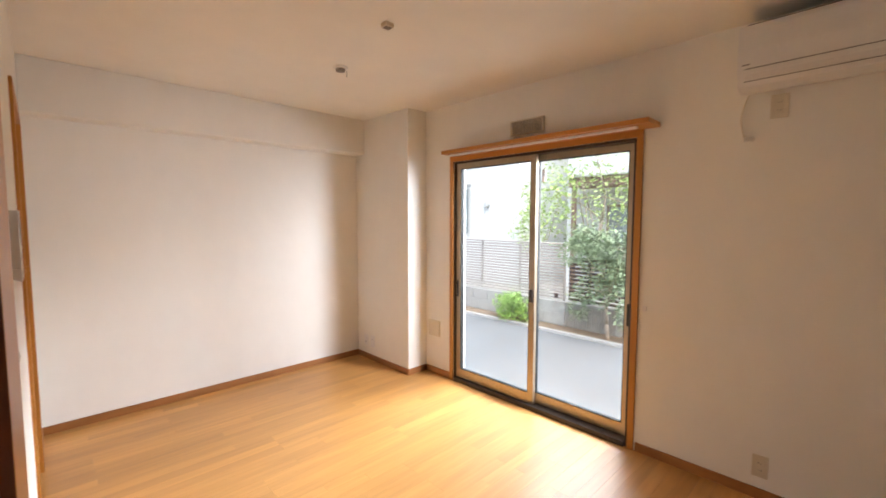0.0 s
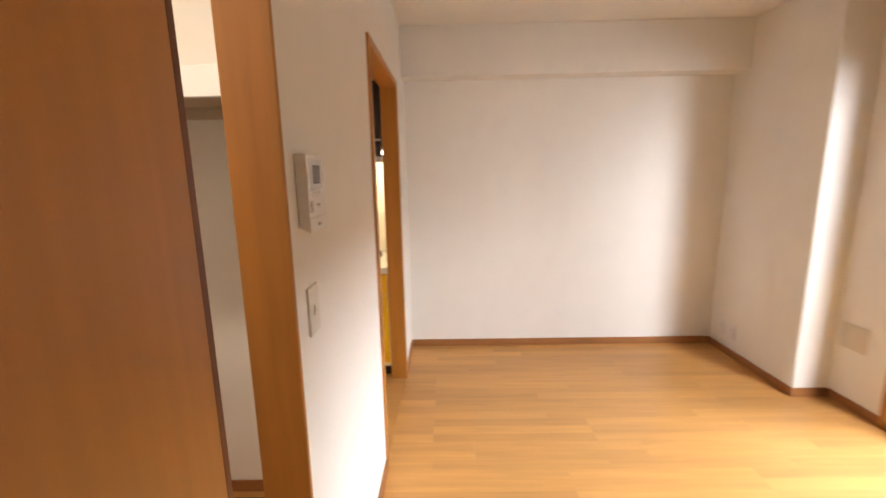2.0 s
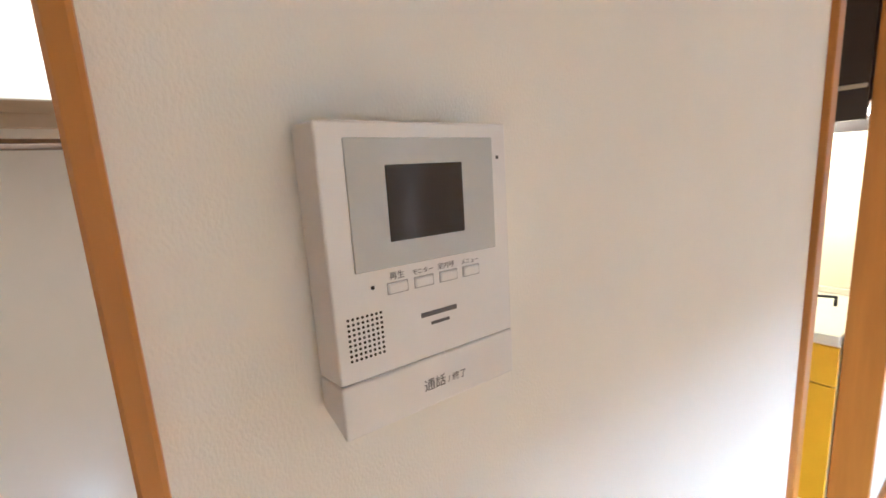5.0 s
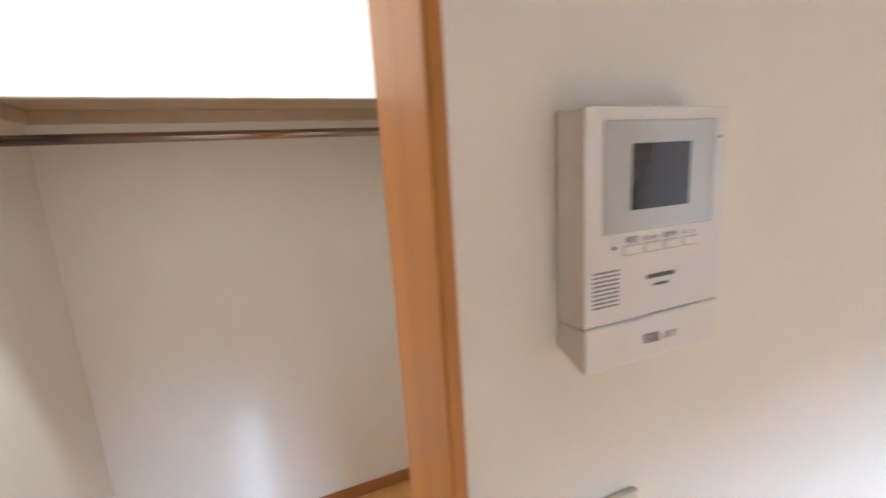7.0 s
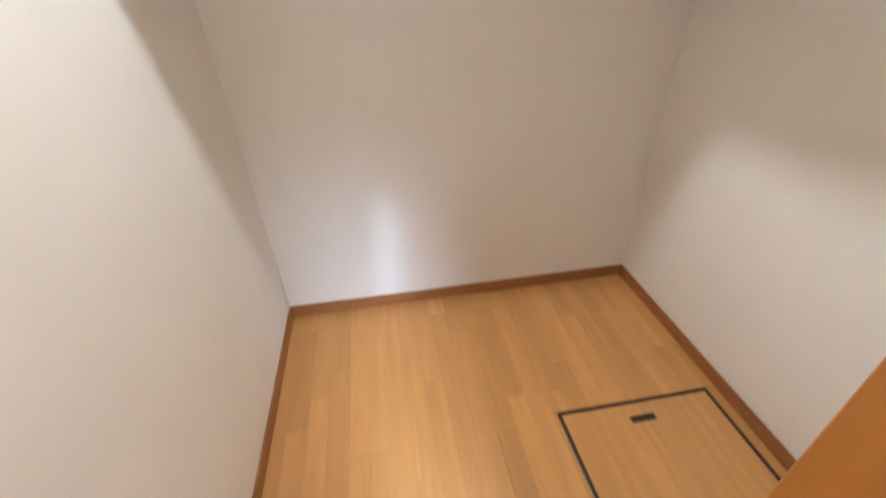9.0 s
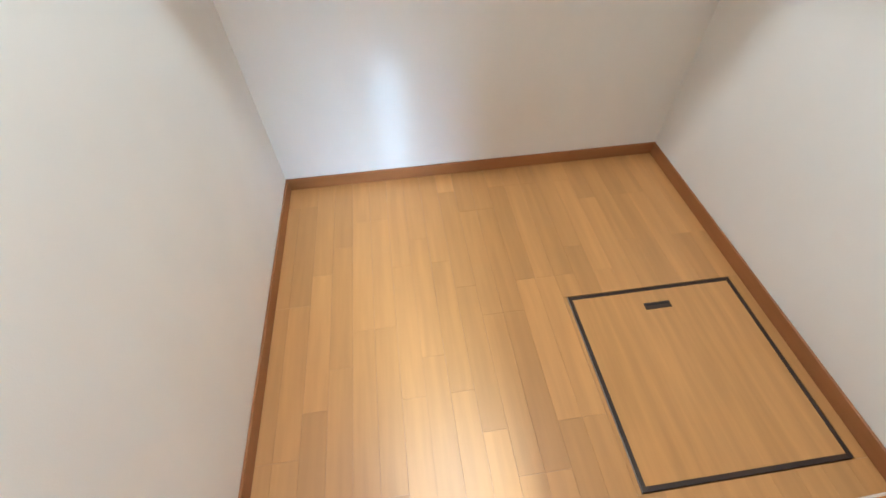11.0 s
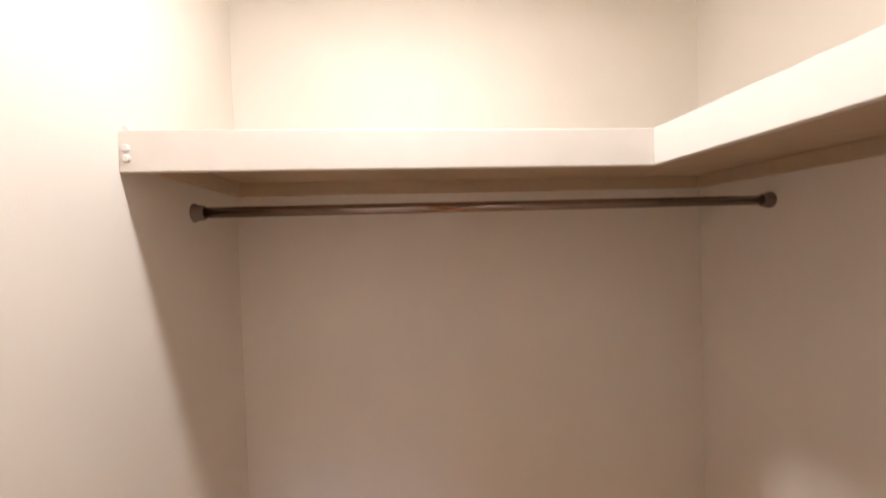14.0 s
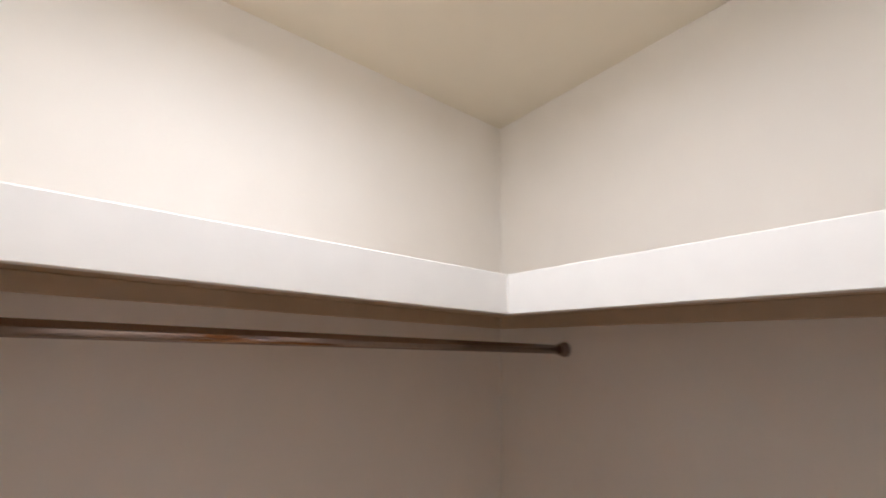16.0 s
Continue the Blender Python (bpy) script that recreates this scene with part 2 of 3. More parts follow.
# ---------------------------------------------------------------- structure
W, PIL, TOP, SOUTH = 2.80, 2.566, 2.542, -5.3
DY0, DY1, DH = -3.215, -2.588, 2.08       # closet doorway
KY0, KY1, KH = -1.50, -0.583, 2.04    # kitchen doorway
CX0, CX1, CY0, CY1, CTOP = -1.544, -0.10, -3.357, -1.678, 2.586
WY0, WY1, WZ = -2.885, -1.262, 2.03      # window opening
KX0 = -2.3

S = "structure"
F = 0.012
solid("wall_west", blocks(
    (-0.10, 0, SOUTH, DY0 - F, 0, 2.7), (-0.10, 0, DY0 - F, DY1 + F, DH + F, 2.7), (-0.10, 0, DY1 + F, KY0 - F, 0, 2.7),
    (-0.10, 0, KY0 - F, KY1 + F, KH + F, 2.7), (-0.10, 0, KY1 + F, 0, 0, 2.7)), WALLPAPER,
    "white papered wall with two wood-framed doorways", "wall", kind=S)
solid("wall_north", B(KX0 - 0.12, W + 0.16, 0, 0.15, 0, 2.7), WALLPAPER, "white papered wall under a boxed beam", "wall", kind=S)
solid("wall_east", blocks(
    (W, W + 0.16, SOUTH, WY0, 0, 2.7), (W, W + 0.16, WY0, WY1, WZ, 2.7), (W, W + 0.16, WY1, 0, 0, 2.7), (W, W + 0.16, WY0, WY1, -0.5, -0.02)), WALLPAPER,
    "white papered wall around a sliding window", "wall", kind=S)
solid("wall_south", B(-0.10, W + 0.16, SOUTH - 0.12, SOUTH, 0, 2.7), WALLPAPER, "plain white papered wall", "wall", kind=S)
solid("beam", B(0, PIL, -0.17, 0, 2.19, TOP, bevel=0.004), WALLPAPER, "white papered boxed beam along the wall", "beam", kind=S)
solid("pillar", B(PIL, W, -0.886, 0, 0, TOP, bevel=0.006, seg=2), WALLPAPER, "white papered corner pillar", "pillar", kind=S)
solid("ceiling", B(0, W, SOUTH, 0, TOP, TOP + 0.1), CEILING, "cream white papered ceiling", "ceiling", kind=S)
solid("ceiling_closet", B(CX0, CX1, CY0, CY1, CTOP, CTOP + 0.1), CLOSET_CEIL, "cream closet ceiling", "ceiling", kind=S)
solid("ceiling_kitchen", B(KX0, -0.10, -1.558, 0, 2.4, 2.5), CEILING, "plain kitchen ceiling", "ceiling", kind=S)
solid("wall_closet_back", B(CX0 - 0.1, CX0, CY0 - 0.1, CY1 + 0.12, 0, 2.7), WALLPAPER, "white papered closet back wall", "wall", kind=S)
solid("wall_closet_south", B(CX0, CX1, CY0 - 0.1, CY0, 0, 2.7), WALLPAPER, "white papered closet side wall", "wall", kind=S)
solid("wall_closet_north", B(CX0, CX1, CY1, CY1 + 0.12, 0, 2.7), WALLPAPER, "white papered closet side wall", "wall", kind=S)
solid("wall_kitchen_west", B(KX0 - 0.12, KX0, -1.558, 0, 0, 2.5), WALLPAPER, "plain kitchen wall", "wall", kind=S)
solid("wall_kitchen_south", B(KX0, CX0 - 0.1, -1.62, -1.558, 0, 2.5), WALLPAPER, "plain kitchen wall", "wall", kind=S)
solid("slab", blocks((-0.10, W, SOUTH, 0, -0.3, -0.012), (KX0, -0.10, CY0 - 0.1, 0, -0.3, -0.012)), JOINT, "dark sub floor seen in the plank joints", "floor", kind=S)


def skirting(name, x0, x1, y0, y1):
    return solid(name, B(x0, x1, y0, y1, 0, 0.06, bevel=0.002), SKIRT, "orange brown wooden skirting board", "skirting board", kind=S)


T = 0.009
skirting("baseboard_north", 0, PIL, -T, 0)
skirting("baseboard_pillar", PIL - T, PIL, -0.886 - T, -T)
skirting("baseboard_pillar_return", PIL, W, -0.886 - T, -0.886)
skirting("baseboard_east_1", W - T, W, WY1 + 0.05, -0.886 - T)
skirting("baseboard_east_2", W - T, W, SOUTH, WY0 - 0.05)
skirting("baseboard_west_1", 0, T, KY1 + 0.04, -T)
skirting("baseboard_west_2", 0, T, DY1 + 0.02, KY0 - 0.035)
skirting("baseboard_west_3", 0, T, SOUTH, DY0 - 0.02)
skirting("baseboard_closet_back", CX0, CX0 + T, CY0, CY1)
skirting("baseboard_closet_south", CX0 + T, CX1, CY0, CY0 + T)
skirting("baseboard_closet_north", CX0 + T, CX1, CY1 - T, CY1)


def doorway(name, y0, y1, h, label, inner=F, proud=0.012):
    """A wooden door lining with narrow edges that stand proud of both wall faces."""
    e = thing(name, (-0.07, (y0 + y1) / 2, 0), label, "door frame", kind=S)
    for n, a, b in (("jamb", y0 - inner, y0), ("jamb", y1, y1 + inner)):
        part(n, B(-0.098, proud, a, b, 0, h, bevel=0.002), TRIM, e)
    part("head", B(-0.098, proud, y0 - inner, y1 + inner, h, h + inner, bevel=0.002), TRIM_H, e)
    return e


f1 = doorway("door_frame_1", DY0, DY1, DH, "orange wood lining of the closet doorway")
part("stop", B(-0.08, -0.06, DY0, DY1, DH - 0.012, DH, bevel=0.001), EDGE, f1)
f2 = doorway("door_frame_2", KY0, KY1, KH, "orange wood lining of the open kitchen doorway", inner=0.038)

# two-leaf folding closet door, its leaves folded together and standing flush in the south half of the doorway
def folding_door():
    y0, y1, z0, z1 = DY0 + 0.008, -2.922, 0.012, DH - 0.014
    e = thing("folding_door", (0.009, y0, 0), "orange wood veneer folding door, folded half open in its doorway", "door")
    for n, x0, x1 in (("front_panel", 0.010, 0.026), ("back_panel", -0.008, 0.008)):
        p = part(n, B(x0, x1, y0, y1, z0, z1, bevel=0.0015), LEAF, e)
        part("edge_band", B(x0 + 0.0006, x1 - 0.0006, y1, y1 + 0.014, z0, z1, bevel=0.001), EDGE, p, "dark brown edge band")
        part("edge_band", B(x0 + 0.0006, x1 - 0.0006, y0 - 0.004, y0, z0, z1), EDGE, p, "dark brown edge band")
        if n == "back_panel":
            part("knob", lathe(bmesh.new(), (x0, y0 + 0.05, 0.965), (-1, 0, 0), ((0, 0.007), (0.012, 0.006), (0.016, 0.011), (0.026, 0.0125), (0.03, 0.008))), BRASS, p, "small brass knob")
    for z in (0.3, 1.0, 1.7):
        part("hinge", tube(bmesh.new(), (0.009, y1 + 0.015, z), (0.009, y1 + 0.015, z + 0.07), 0.003, sides=10), EDGE, e, "brown hinge")


folding_door()

# ---------------------------------------------------------------- window


def window():
    e = thing("window_1", (W + 0.05, (WY0 + WY1) / 2, 0), "sliding glass window with champagne aluminium sashes in an orange wood casing", "window", kind=S)
    c = 0.04
    for n, a, b in (("casing_side", WY0 - c, WY0), ("casing_side", WY1, WY1 + c)):
        part(n, B(W - 0.014, W + 0.06, a, b, 0, WZ, bevel=0.002), TRIM, e)
    part("casing_head", B(W - 0.014, W + 0.06, WY0 - c, WY1 + c, WZ, WZ + 0.05, bevel=0.002), TRIM_H, e)
    f = 0.02
    x0, x1 = W + 0.004, W + 0.12
    for n, r in (("frame_side", (x0, x1, WY0, WY0 + f, 0, WZ)), ("frame_side", (x0, x1, WY1 - f, WY1, 0, WZ)),
                 ("frame_head", (x0, x1, WY0 + f, WY1 - f, WZ - f, WZ)), ("track", (x0 - 0.02, x1, WY0 + f, WY1 - f, -0.02, 0.035))):
        part(n, B(*r, bevel=0.002), BRONZE, e, "dark bronze aluminium")
    mid = -2.10

    def sash(a, b, x, seal):
        s = part("sash", blocks((x, x + 0.034, a, a + 0.05, 0.04, WZ - f), (x, x + 0.034, b - 0.05, b, 0.04, WZ - f),
                                (x, x + 0.034, a + 0.05, b - 0.05, 0.04, 0.12), (x, x + 0.034, a + 0.05, b - 0.05, WZ - f - 0.045, WZ - f)), ALU, e)
        g = 0.006
        part("gasket", blocks((x + 0.004, x + 0.03, a + 0.05, a + 0.05 + g, 0.12, WZ - f - 0.045), (x + 0.004, x + 0.03, b - 0.05 - g, b - 0.05, 0.12, WZ - f - 0.045),
                              (x + 0.004, x + 0.03, a + 0.05 + g, b - 0.05 - g, 0.12, 0.12 + g), (x + 0.004, x + 0.03, a + 0.05 + g, b - 0.05 - g, WZ - f - 0.045 - g, WZ - f - 0.045)), RUBBER, s)
        p = part("pane", B(x + 0.014, x + 0.019, a + 0.05, b - 0.05, 0.12, WZ - f - 0.045), PANE, s)
        p.visible_shadow = False
        return s

    n = sash(mid - 0.03, WY1 - f, W + 0.018, 0)
    s = sash(WY0 + f, mid + 0.03, W + 0.062, 0)
    part("crescent_lock", B(W + 0.0, W + 0.018, mid - 0.02, mid + 0.012, 0.86, 0.96, bevel=0.004, seg=2), BRONZE, n, "dark crescent lock")
    part("pull", B(W + 0.052, W + 0.062, WY0 + f + 0.008, WY0 + f + 0.034, 0.80, 0.95, bevel=0.003), RUBBER, s, "dark finger pull")
    part("pull", B(W + 0.010, W + 0.018, WY1 - f - 0.032, WY1 - f - 0.010, 0.80, 0.95, bevel=0.003), RUBBER, n, "dark finger pull")
    tag = part("sticker", B(W + 0.066, W + 0.074, mid - 0.078, mid - 0.05, 1.80, 1.90, bevel=0.001), PLASTIC, s, "white paper tag on the glass")
    for z in (1.85, 1.868, 1.884):
        part("printed_bar", B(W + 0.0645, W + 0.0655, mid - 0.074, mid - 0.054, z, z + 0.006), INK, tag)


window()
rail = thing("curtain_batten", (2.72, -2.13, 2.09), "orange wood curtain batten above the window", "curtain rail")
part("board", B(2.60, W, -3.02, -1.30, 2.072, 2.102, bevel=0.004, seg=2), TRIM_H, rail)
part("rail", B(2.66, 2.69, -2.93, -1.34, 2.060, 2.0715, bevel=0.002), PLASTIC, rail, "thin white curtain track")


def vent():
    e = thing("wall_vent", (W, -2.06, 2.22), "cream louvred air vent above the window", "air vent")
    y0, y1, z0, z1 = -2.195, -1.92, 2.18, 2.268
    part("backing", B(W - 0.006, W, y0, y1, z0, z1), INK, e, "dark vent mesh")
    for r in ((y0 - 0.012, y0, z0 - 0.012, z1 + 0.012), (y1, y1 + 0.012, z0 - 0.012, z1 + 0.012), (y0, y1, z0 - 0.012, z0), (y0, y1, z1, z1 + 0.012)):
        part("frame", B(W - 0.026, W, *r, bevel=0.002), IVORY, e)
    for k in range(9):
        z = z0 + 0.006 + k * 0.0102
        part("slat", B(W - 0.02, W - 0.007, y0, y1, z, z + 0.0042), IVORY, e)
    for k in (1, 2, 3):
        y = y0 + k * (y1 - y0) / 4
        part("mullion", B(W - 0.024, W - 0.02, y - 0.003, y + 0.003, z0, z1), IVORY, e)


vent()


def air_conditioner():
    e = thing("air_conditioner", (W, -3.85, 2.1800), "white wall air conditioner high beside the window", "air conditioner")
    y0, y1 = -4.23, -3.432
    x = W - 0.19
    bm = bmesh.new()
    prof = ((W, 2.1750), (W - 0.1, 2.1550), (x + 0.02, 2.1750), (x, 2.2400), (x - 0.004, 2.3400), (x + 0.004, 2.4450), (x + 0.02, 2.4700), (W, 2.4700))
    a = [bm.verts.new((px, y0, pz)) for px, pz in prof]
    b = [bm.verts.new((px, y1, pz)) for px, pz in prof]
    for k in range(len(prof)):
        j = (k + 1) % len(prof)
        bm.faces.new((a[k], a[j], b[j], b[k]))
    bm.faces.new(a[::-1])
    bm.faces.new(b)
    bmesh.ops.recalc_face_normals(bm, faces=bm.faces)
    bmesh.ops.bevel(bm, geom=list(bm.edges), offset=0.004, segments=2, affect="EDGES")
    body = part("body", bm, PLASTIC, e)
    for xx, z in ((x - 0.0035, 2.2520), (x + 0.012, 2.1950)):
        part("seam", B(xx, xx + 0.012, y0 + 0.01, y1 - 0.03, z, z + 0.003), INK, e, "thin dark seam of the flap")
    part("indicator", B(x - 0.0045, x + 0.002, y1 - 0.05, y1 - 0.022, 2.2720, 2.2760), INK, e)
    part("flap", B(x + 0.004, x + 0.01, y0 + 0.012, y1 - 0.035, 2.2000, 2.2480, bevel=0.002), PLASTIC, e)
    part("intake_grille", B(x + 0.03, W - 0.02, y0 + 0.03, y1 - 0.03, 2.4705, 2.4760), HATCH_EDGE, e, "dark top intake")


air_conditioner()


def plate(name, label, cat, at, axis, w, h, depth=0.007, mat=PLASTIC):
    """A wall plate centred at at, facing along axis ("x" or "-x")."""
    e = thing(name, at, label, cat)
    x, y, z = at
    s = 1 if axis == "x" else -1
    xs = sorted((x, x + s * depth))
    part("cover", B(*xs, y - w / 2, y + w / 2, z - h / 2, z + h / 2, bevel=0.0025, seg=2), mat, e)
    return e, s


def outlet(at, axis, label, w=0.07, h=0.12, mat=PLASTIC):
    e, s = plate("outlet", label, "wall outlet", at, axis, w, h, mat=mat)
    x, y, z = at
    xs = sorted((x + s * 0.006, x + s * 0.0095))
    part("insert", B(*xs, y - 0.021, y + 0.021, z - 0.04, z + 0.04, bevel=0.002), mat, e)
    xs = sorted((x + s * 0.009, x + s * 0.0099))
    for zz in (-0.02, 0.02):
        for yy in (-0.006, 0.006):
            part("slot", B(*xs, y + yy - 0.001, y + yy + 0.001, z + zz - 0.004, z + zz + 0.004), BLACK, e)


outlet((W, -3.59, 0.183), "-x", "ivory double outlet low on the wall by the window", mat=IVORY)
outlet((W, -3.585, 2.09), "-x", "ivory outlet under the air conditioner", w=0.075, h=0.12, mat=IVORY)
outlet((PIL, -0.17, 0.205), "-x", "white outlet low on the pillar")
outlet((PIL, -0.285, 0.205), "-x", "white aerial outlet low on the pillar")
e, _ = plate("cover_plate", "ivory blank access plate low on the wall", "access plate", (W, -1.005, 0.45), "-x", 0.16, 0.16, mat=IVORY)
part("inner_panel", B(W - 0.010, W - 0.006, -1.075, -0.935, 0.38, 0.52, bevel=0.002), IVORY, e)
e, _ = plate("drain_cap", "small white round cap on the wall", "cap", (W, -2.965, 0.95), "-x", 0.022, 0.035, depth=0.012)

cord = thing("power_cord", (W, -3.49, 2.04), "thin ivory cord hanging below the air conditioner", "cord")
bm = bmesh.new()
pts = [(W - 0.012, -3.455 + 0.03 * math.sin(k / 9 * math.pi * 0.9), 2.165 - k * 0.024) for k in range(10)]
for a, b in zip(pts, pts[1:]):
    tube(bm, a, b, 0.0028, sides=8)
part("cable", bm, IVORY, cord)
part("plug", B(W - 0.024, W, -3.485, -3.445, 1.925, 1.95, bevel=0.004, seg=2), PLASTIC, cord)

# ceiling fittings
e = thing("ceiling_socket", (1.585, -1.37, TOP), "round white ceiling lamp socket with no lamp", "ceiling socket")
part("rose", lathe(bmesh.new(), (1.585, -1.37, TOP), (0, 0, -1), ((0, 0.05), (0.006, 0.05), (0.012, 0.045))), PLASTIC, e)
part("socket_body", lathe(bmesh.new(), (1.585, -1.37, TOP - 0.012), (0, 0, -1), ((0, 0.032), (0.016, 0.03), (0.018, 0.02))), SOCKET, e)
part("wire", tube(bmesh.new(), (1.64, -1.355, TOP), (1.645, -1.35, TOP - 0.05), 0.0015, sides=6), INK, e)
e = thing("ceiling_hook_plate", (1.432, -2.11, TOP), "small brown square ceiling hook socket", "ceiling socket")
part("block", B(1.405, 1.459, -2.134, -2.086, TOP - 0.022, TOP, bevel=0.004, seg=2), IVORY, e)
part("slot", B(1.414, 1.450, -2.126, -2.094, TOP - 0.026, TOP - 0.0215, bevel=0.001), SOCKET, e)

# ---------------------------------------------------------------- intercom and switch on the west wall


def intercom():
    y0, y1, z0, z1, d = -2.4920, -2.3600, 1.3560, 1.5340, 0.026
    e = thing("intercom_monitor", (0, (y0 + y1) / 2, z0), "white wall intercom with a small dark video screen", "intercom")
    def case(za, zb, front, slope):
        """A rounded case whose sides spread towards the wall."""
        bm = B(0.001, front, y0, y1, za, zb, bevel=0.0016, seg=3)
        for v in bm.verts:
            if v.co.x < 0.005:
                v.co.y += -0.003 if v.co.y < (y0 + y1) / 2 else 0.0
                v.co.z += slope if v.co.z < (za + zb) / 2 else 0.0
        return bm

    part("body", case(z0 + 0.0335, z1, d, 0.0), PLASTIC, e)
    part("talk_button", case(z0, z0 + 0.033, d + 0.0006, 0.012), PLASTIC, e, "wide white talk button")
    part("seam_line", B(0.01, d - 0.001, y0 + 0.001, y1 - 0.001, z0 + 0.0332, z0 + 0.0338), PALE_INK, e)
    pan = part("display_panel", B(d - 0.001, d + 0.0008, y0 + 0.015, -2.3731, z0 + 0.096, z1 - 0.009, bevel=0.0005), SILVER, e, "glossy silver display surround")
    part("screen", B(d, d + 0.0012, -2.4537, -2.3993, 1.4667, 1.5102, bevel=0.0004), SCREEN, pan, "dark video screen")
    up = Matrix(((0, 0, 1, 0), (1, 0, 0, 0), (0, 1, 0, 0), (0, 0, 0, 1)))
    zb = z0 + 0.0805
    for k, (text, yy) in enumerate((("再生", -2.4587), ("モニター", -2.4421), ("室内呼", -2.4224), ("メニュー", -2.4043))):
        yc = -2.4572 + k * 0.0185
        b = part("button", B(d - 0.001, d + 0.0014, yc - 0.0005, yc + 0.0125, zb, zb + 0.0062, bevel=0.0012, seg=2), PLASTIC, e)
        part("button_edge", B(d - 0.001, d + 0.0002, yc - 0.0011, yc + 0.0131, zb - 0.0005, zb + 0.0067), PALE_INK, b)
        w = word("caption", text, (0.0050, 0.0038, 0.0044, 0.0038)[k], Matrix.Translation((d + 0.0002, yc + (0.001 if len(text) < 3 else -0.002), zb + 0.0085)) @ up, INK, e)
    word("caption", "通話", 0.0085, Matrix.Translation((d + 0.0008, -2.4386, z0 + 0.0125)) @ up, INK, e)
    word("caption", "/ 終了", 0.006, Matrix.Translation((d + 0.0008, -2.4199, z0 + 0.0125)) @ up, INK, e)
    part("maker_bar", B(d, d + 0.0004, -2.4366, -2.4093, z0 + 0.0605, z0 + 0.0635), INK, e, "dark maker's mark bar")
    part("model_bar", B(d, d + 0.0003, -2.4295, -2.4154, z0 + 0.0545, z0 + 0.0565), INK, e)
    for yy, zz, r in ((-2.4673, 1.4424, 0.0012), (-2.3685, 1.5123, 0.0012)):
        part("pinhole", tube(bmesh.new(), (d - 0.001, yy, zz), (d + 0.0004, yy, zz), r, sides=10), BLACK, e)
    for a in range(9):
        for b in range(8):
            yy, zz = -2.4839 + b * 0.0029, z0 + 0.047 + a * 0.0030
            part("speaker_hole", tube(bmesh.new(), (d - 0.001, yy, zz), (d + 0.0003, yy, zz), 0.0009, sides=6), BLACK, e)


intercom()


def light_switch(y, z, label):
    e, _ = plate("light_switch", label, "light switch", (0, y, z), "x", 0.072, 0.12, mat=SWITCH)
    part("rocker", B(0.006, 0.0105, y - 0.008, y + 0.008, z - 0.013, z + 0.013, bevel=0.0015), SWITCH, e)
    part("indicator", B(0.010, 0.0109, y - 0.0012, y + 0.0012, z - 0.006, z + 0.006), SOCKET, e)


light_switch(-2.451, 1.163, "ivory single light switch below the intercom")
light_switch(-0.43, 1.39, "ivory light switch beside the kitchen doorway")

# ---------------------------------------------------------------- closet
SZ0, SZ1, SX, SY = 1.703, 1.785, -0.952, -2.245


def shelf():
    e = thing("closet_shelf", (CX0, CY1, SZ1), "white L-shaped closet shelf with a deep front lip", "shelf")
    t = 0.018
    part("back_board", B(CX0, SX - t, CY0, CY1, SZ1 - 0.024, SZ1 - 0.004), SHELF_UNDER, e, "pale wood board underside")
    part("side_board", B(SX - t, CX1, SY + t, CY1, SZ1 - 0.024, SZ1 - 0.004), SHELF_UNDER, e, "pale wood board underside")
    part("back_lip", B(SX - t, SX, CY0, SY, SZ0, SZ1, bevel=0.0015), SHELF, e)
    part("side_lip", B(SX, CX1, SY, SY + t, SZ0, SZ1, bevel=0.0015), SHELF, e)
    part("lip_return", B(SX - t, SX, SY, SY + t, SZ0, SZ1, bevel=0.0015), SHELF, e)
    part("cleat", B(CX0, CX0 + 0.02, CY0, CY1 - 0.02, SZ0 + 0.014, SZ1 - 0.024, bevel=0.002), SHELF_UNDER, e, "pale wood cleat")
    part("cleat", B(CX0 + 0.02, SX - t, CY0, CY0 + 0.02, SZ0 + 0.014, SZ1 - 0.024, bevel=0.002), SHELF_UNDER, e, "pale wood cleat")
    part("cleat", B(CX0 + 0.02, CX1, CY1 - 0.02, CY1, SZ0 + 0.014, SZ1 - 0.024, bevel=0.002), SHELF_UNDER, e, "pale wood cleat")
    for z in (SZ0 + 0.026, SZ0 + 0.046, SZ1 + 0.004):
        part("screw_cap", lathe(bmesh.new(), (SX - 0.002 if z < SZ1 else SX - 0.008, CY0 + 0.014, z), (1, 0, 0), ((0, 0.009), (0.004, 0.0085), (0.007, 0.005))), PLASTIC, e, "small white screw cap")


shelf()
bar = thing("hanging_rail", (-1.246, (CY0 + CY1) / 2, 1.643), "dark bronze metal clothes rail under the shelf", "clothes rail")
part("tube", tube(bmesh.new(), (-1.246, CY0 + 0.004, 1.643), (-1.246, CY1 - 0.004, 1.643), 0.0145, sides=24), CHROME, bar)
for y, s in ((CY0, 1), (CY1, -1)):
    part("socket", lathe(bmesh.new(), (-1.246, y, 1.643), (0, s, 0), ((0, 0.025), (0.004, 0.025), (0.007, 0.021), (0.026, 0.0195), (0.028, 0.016))), SOCKET, bar)


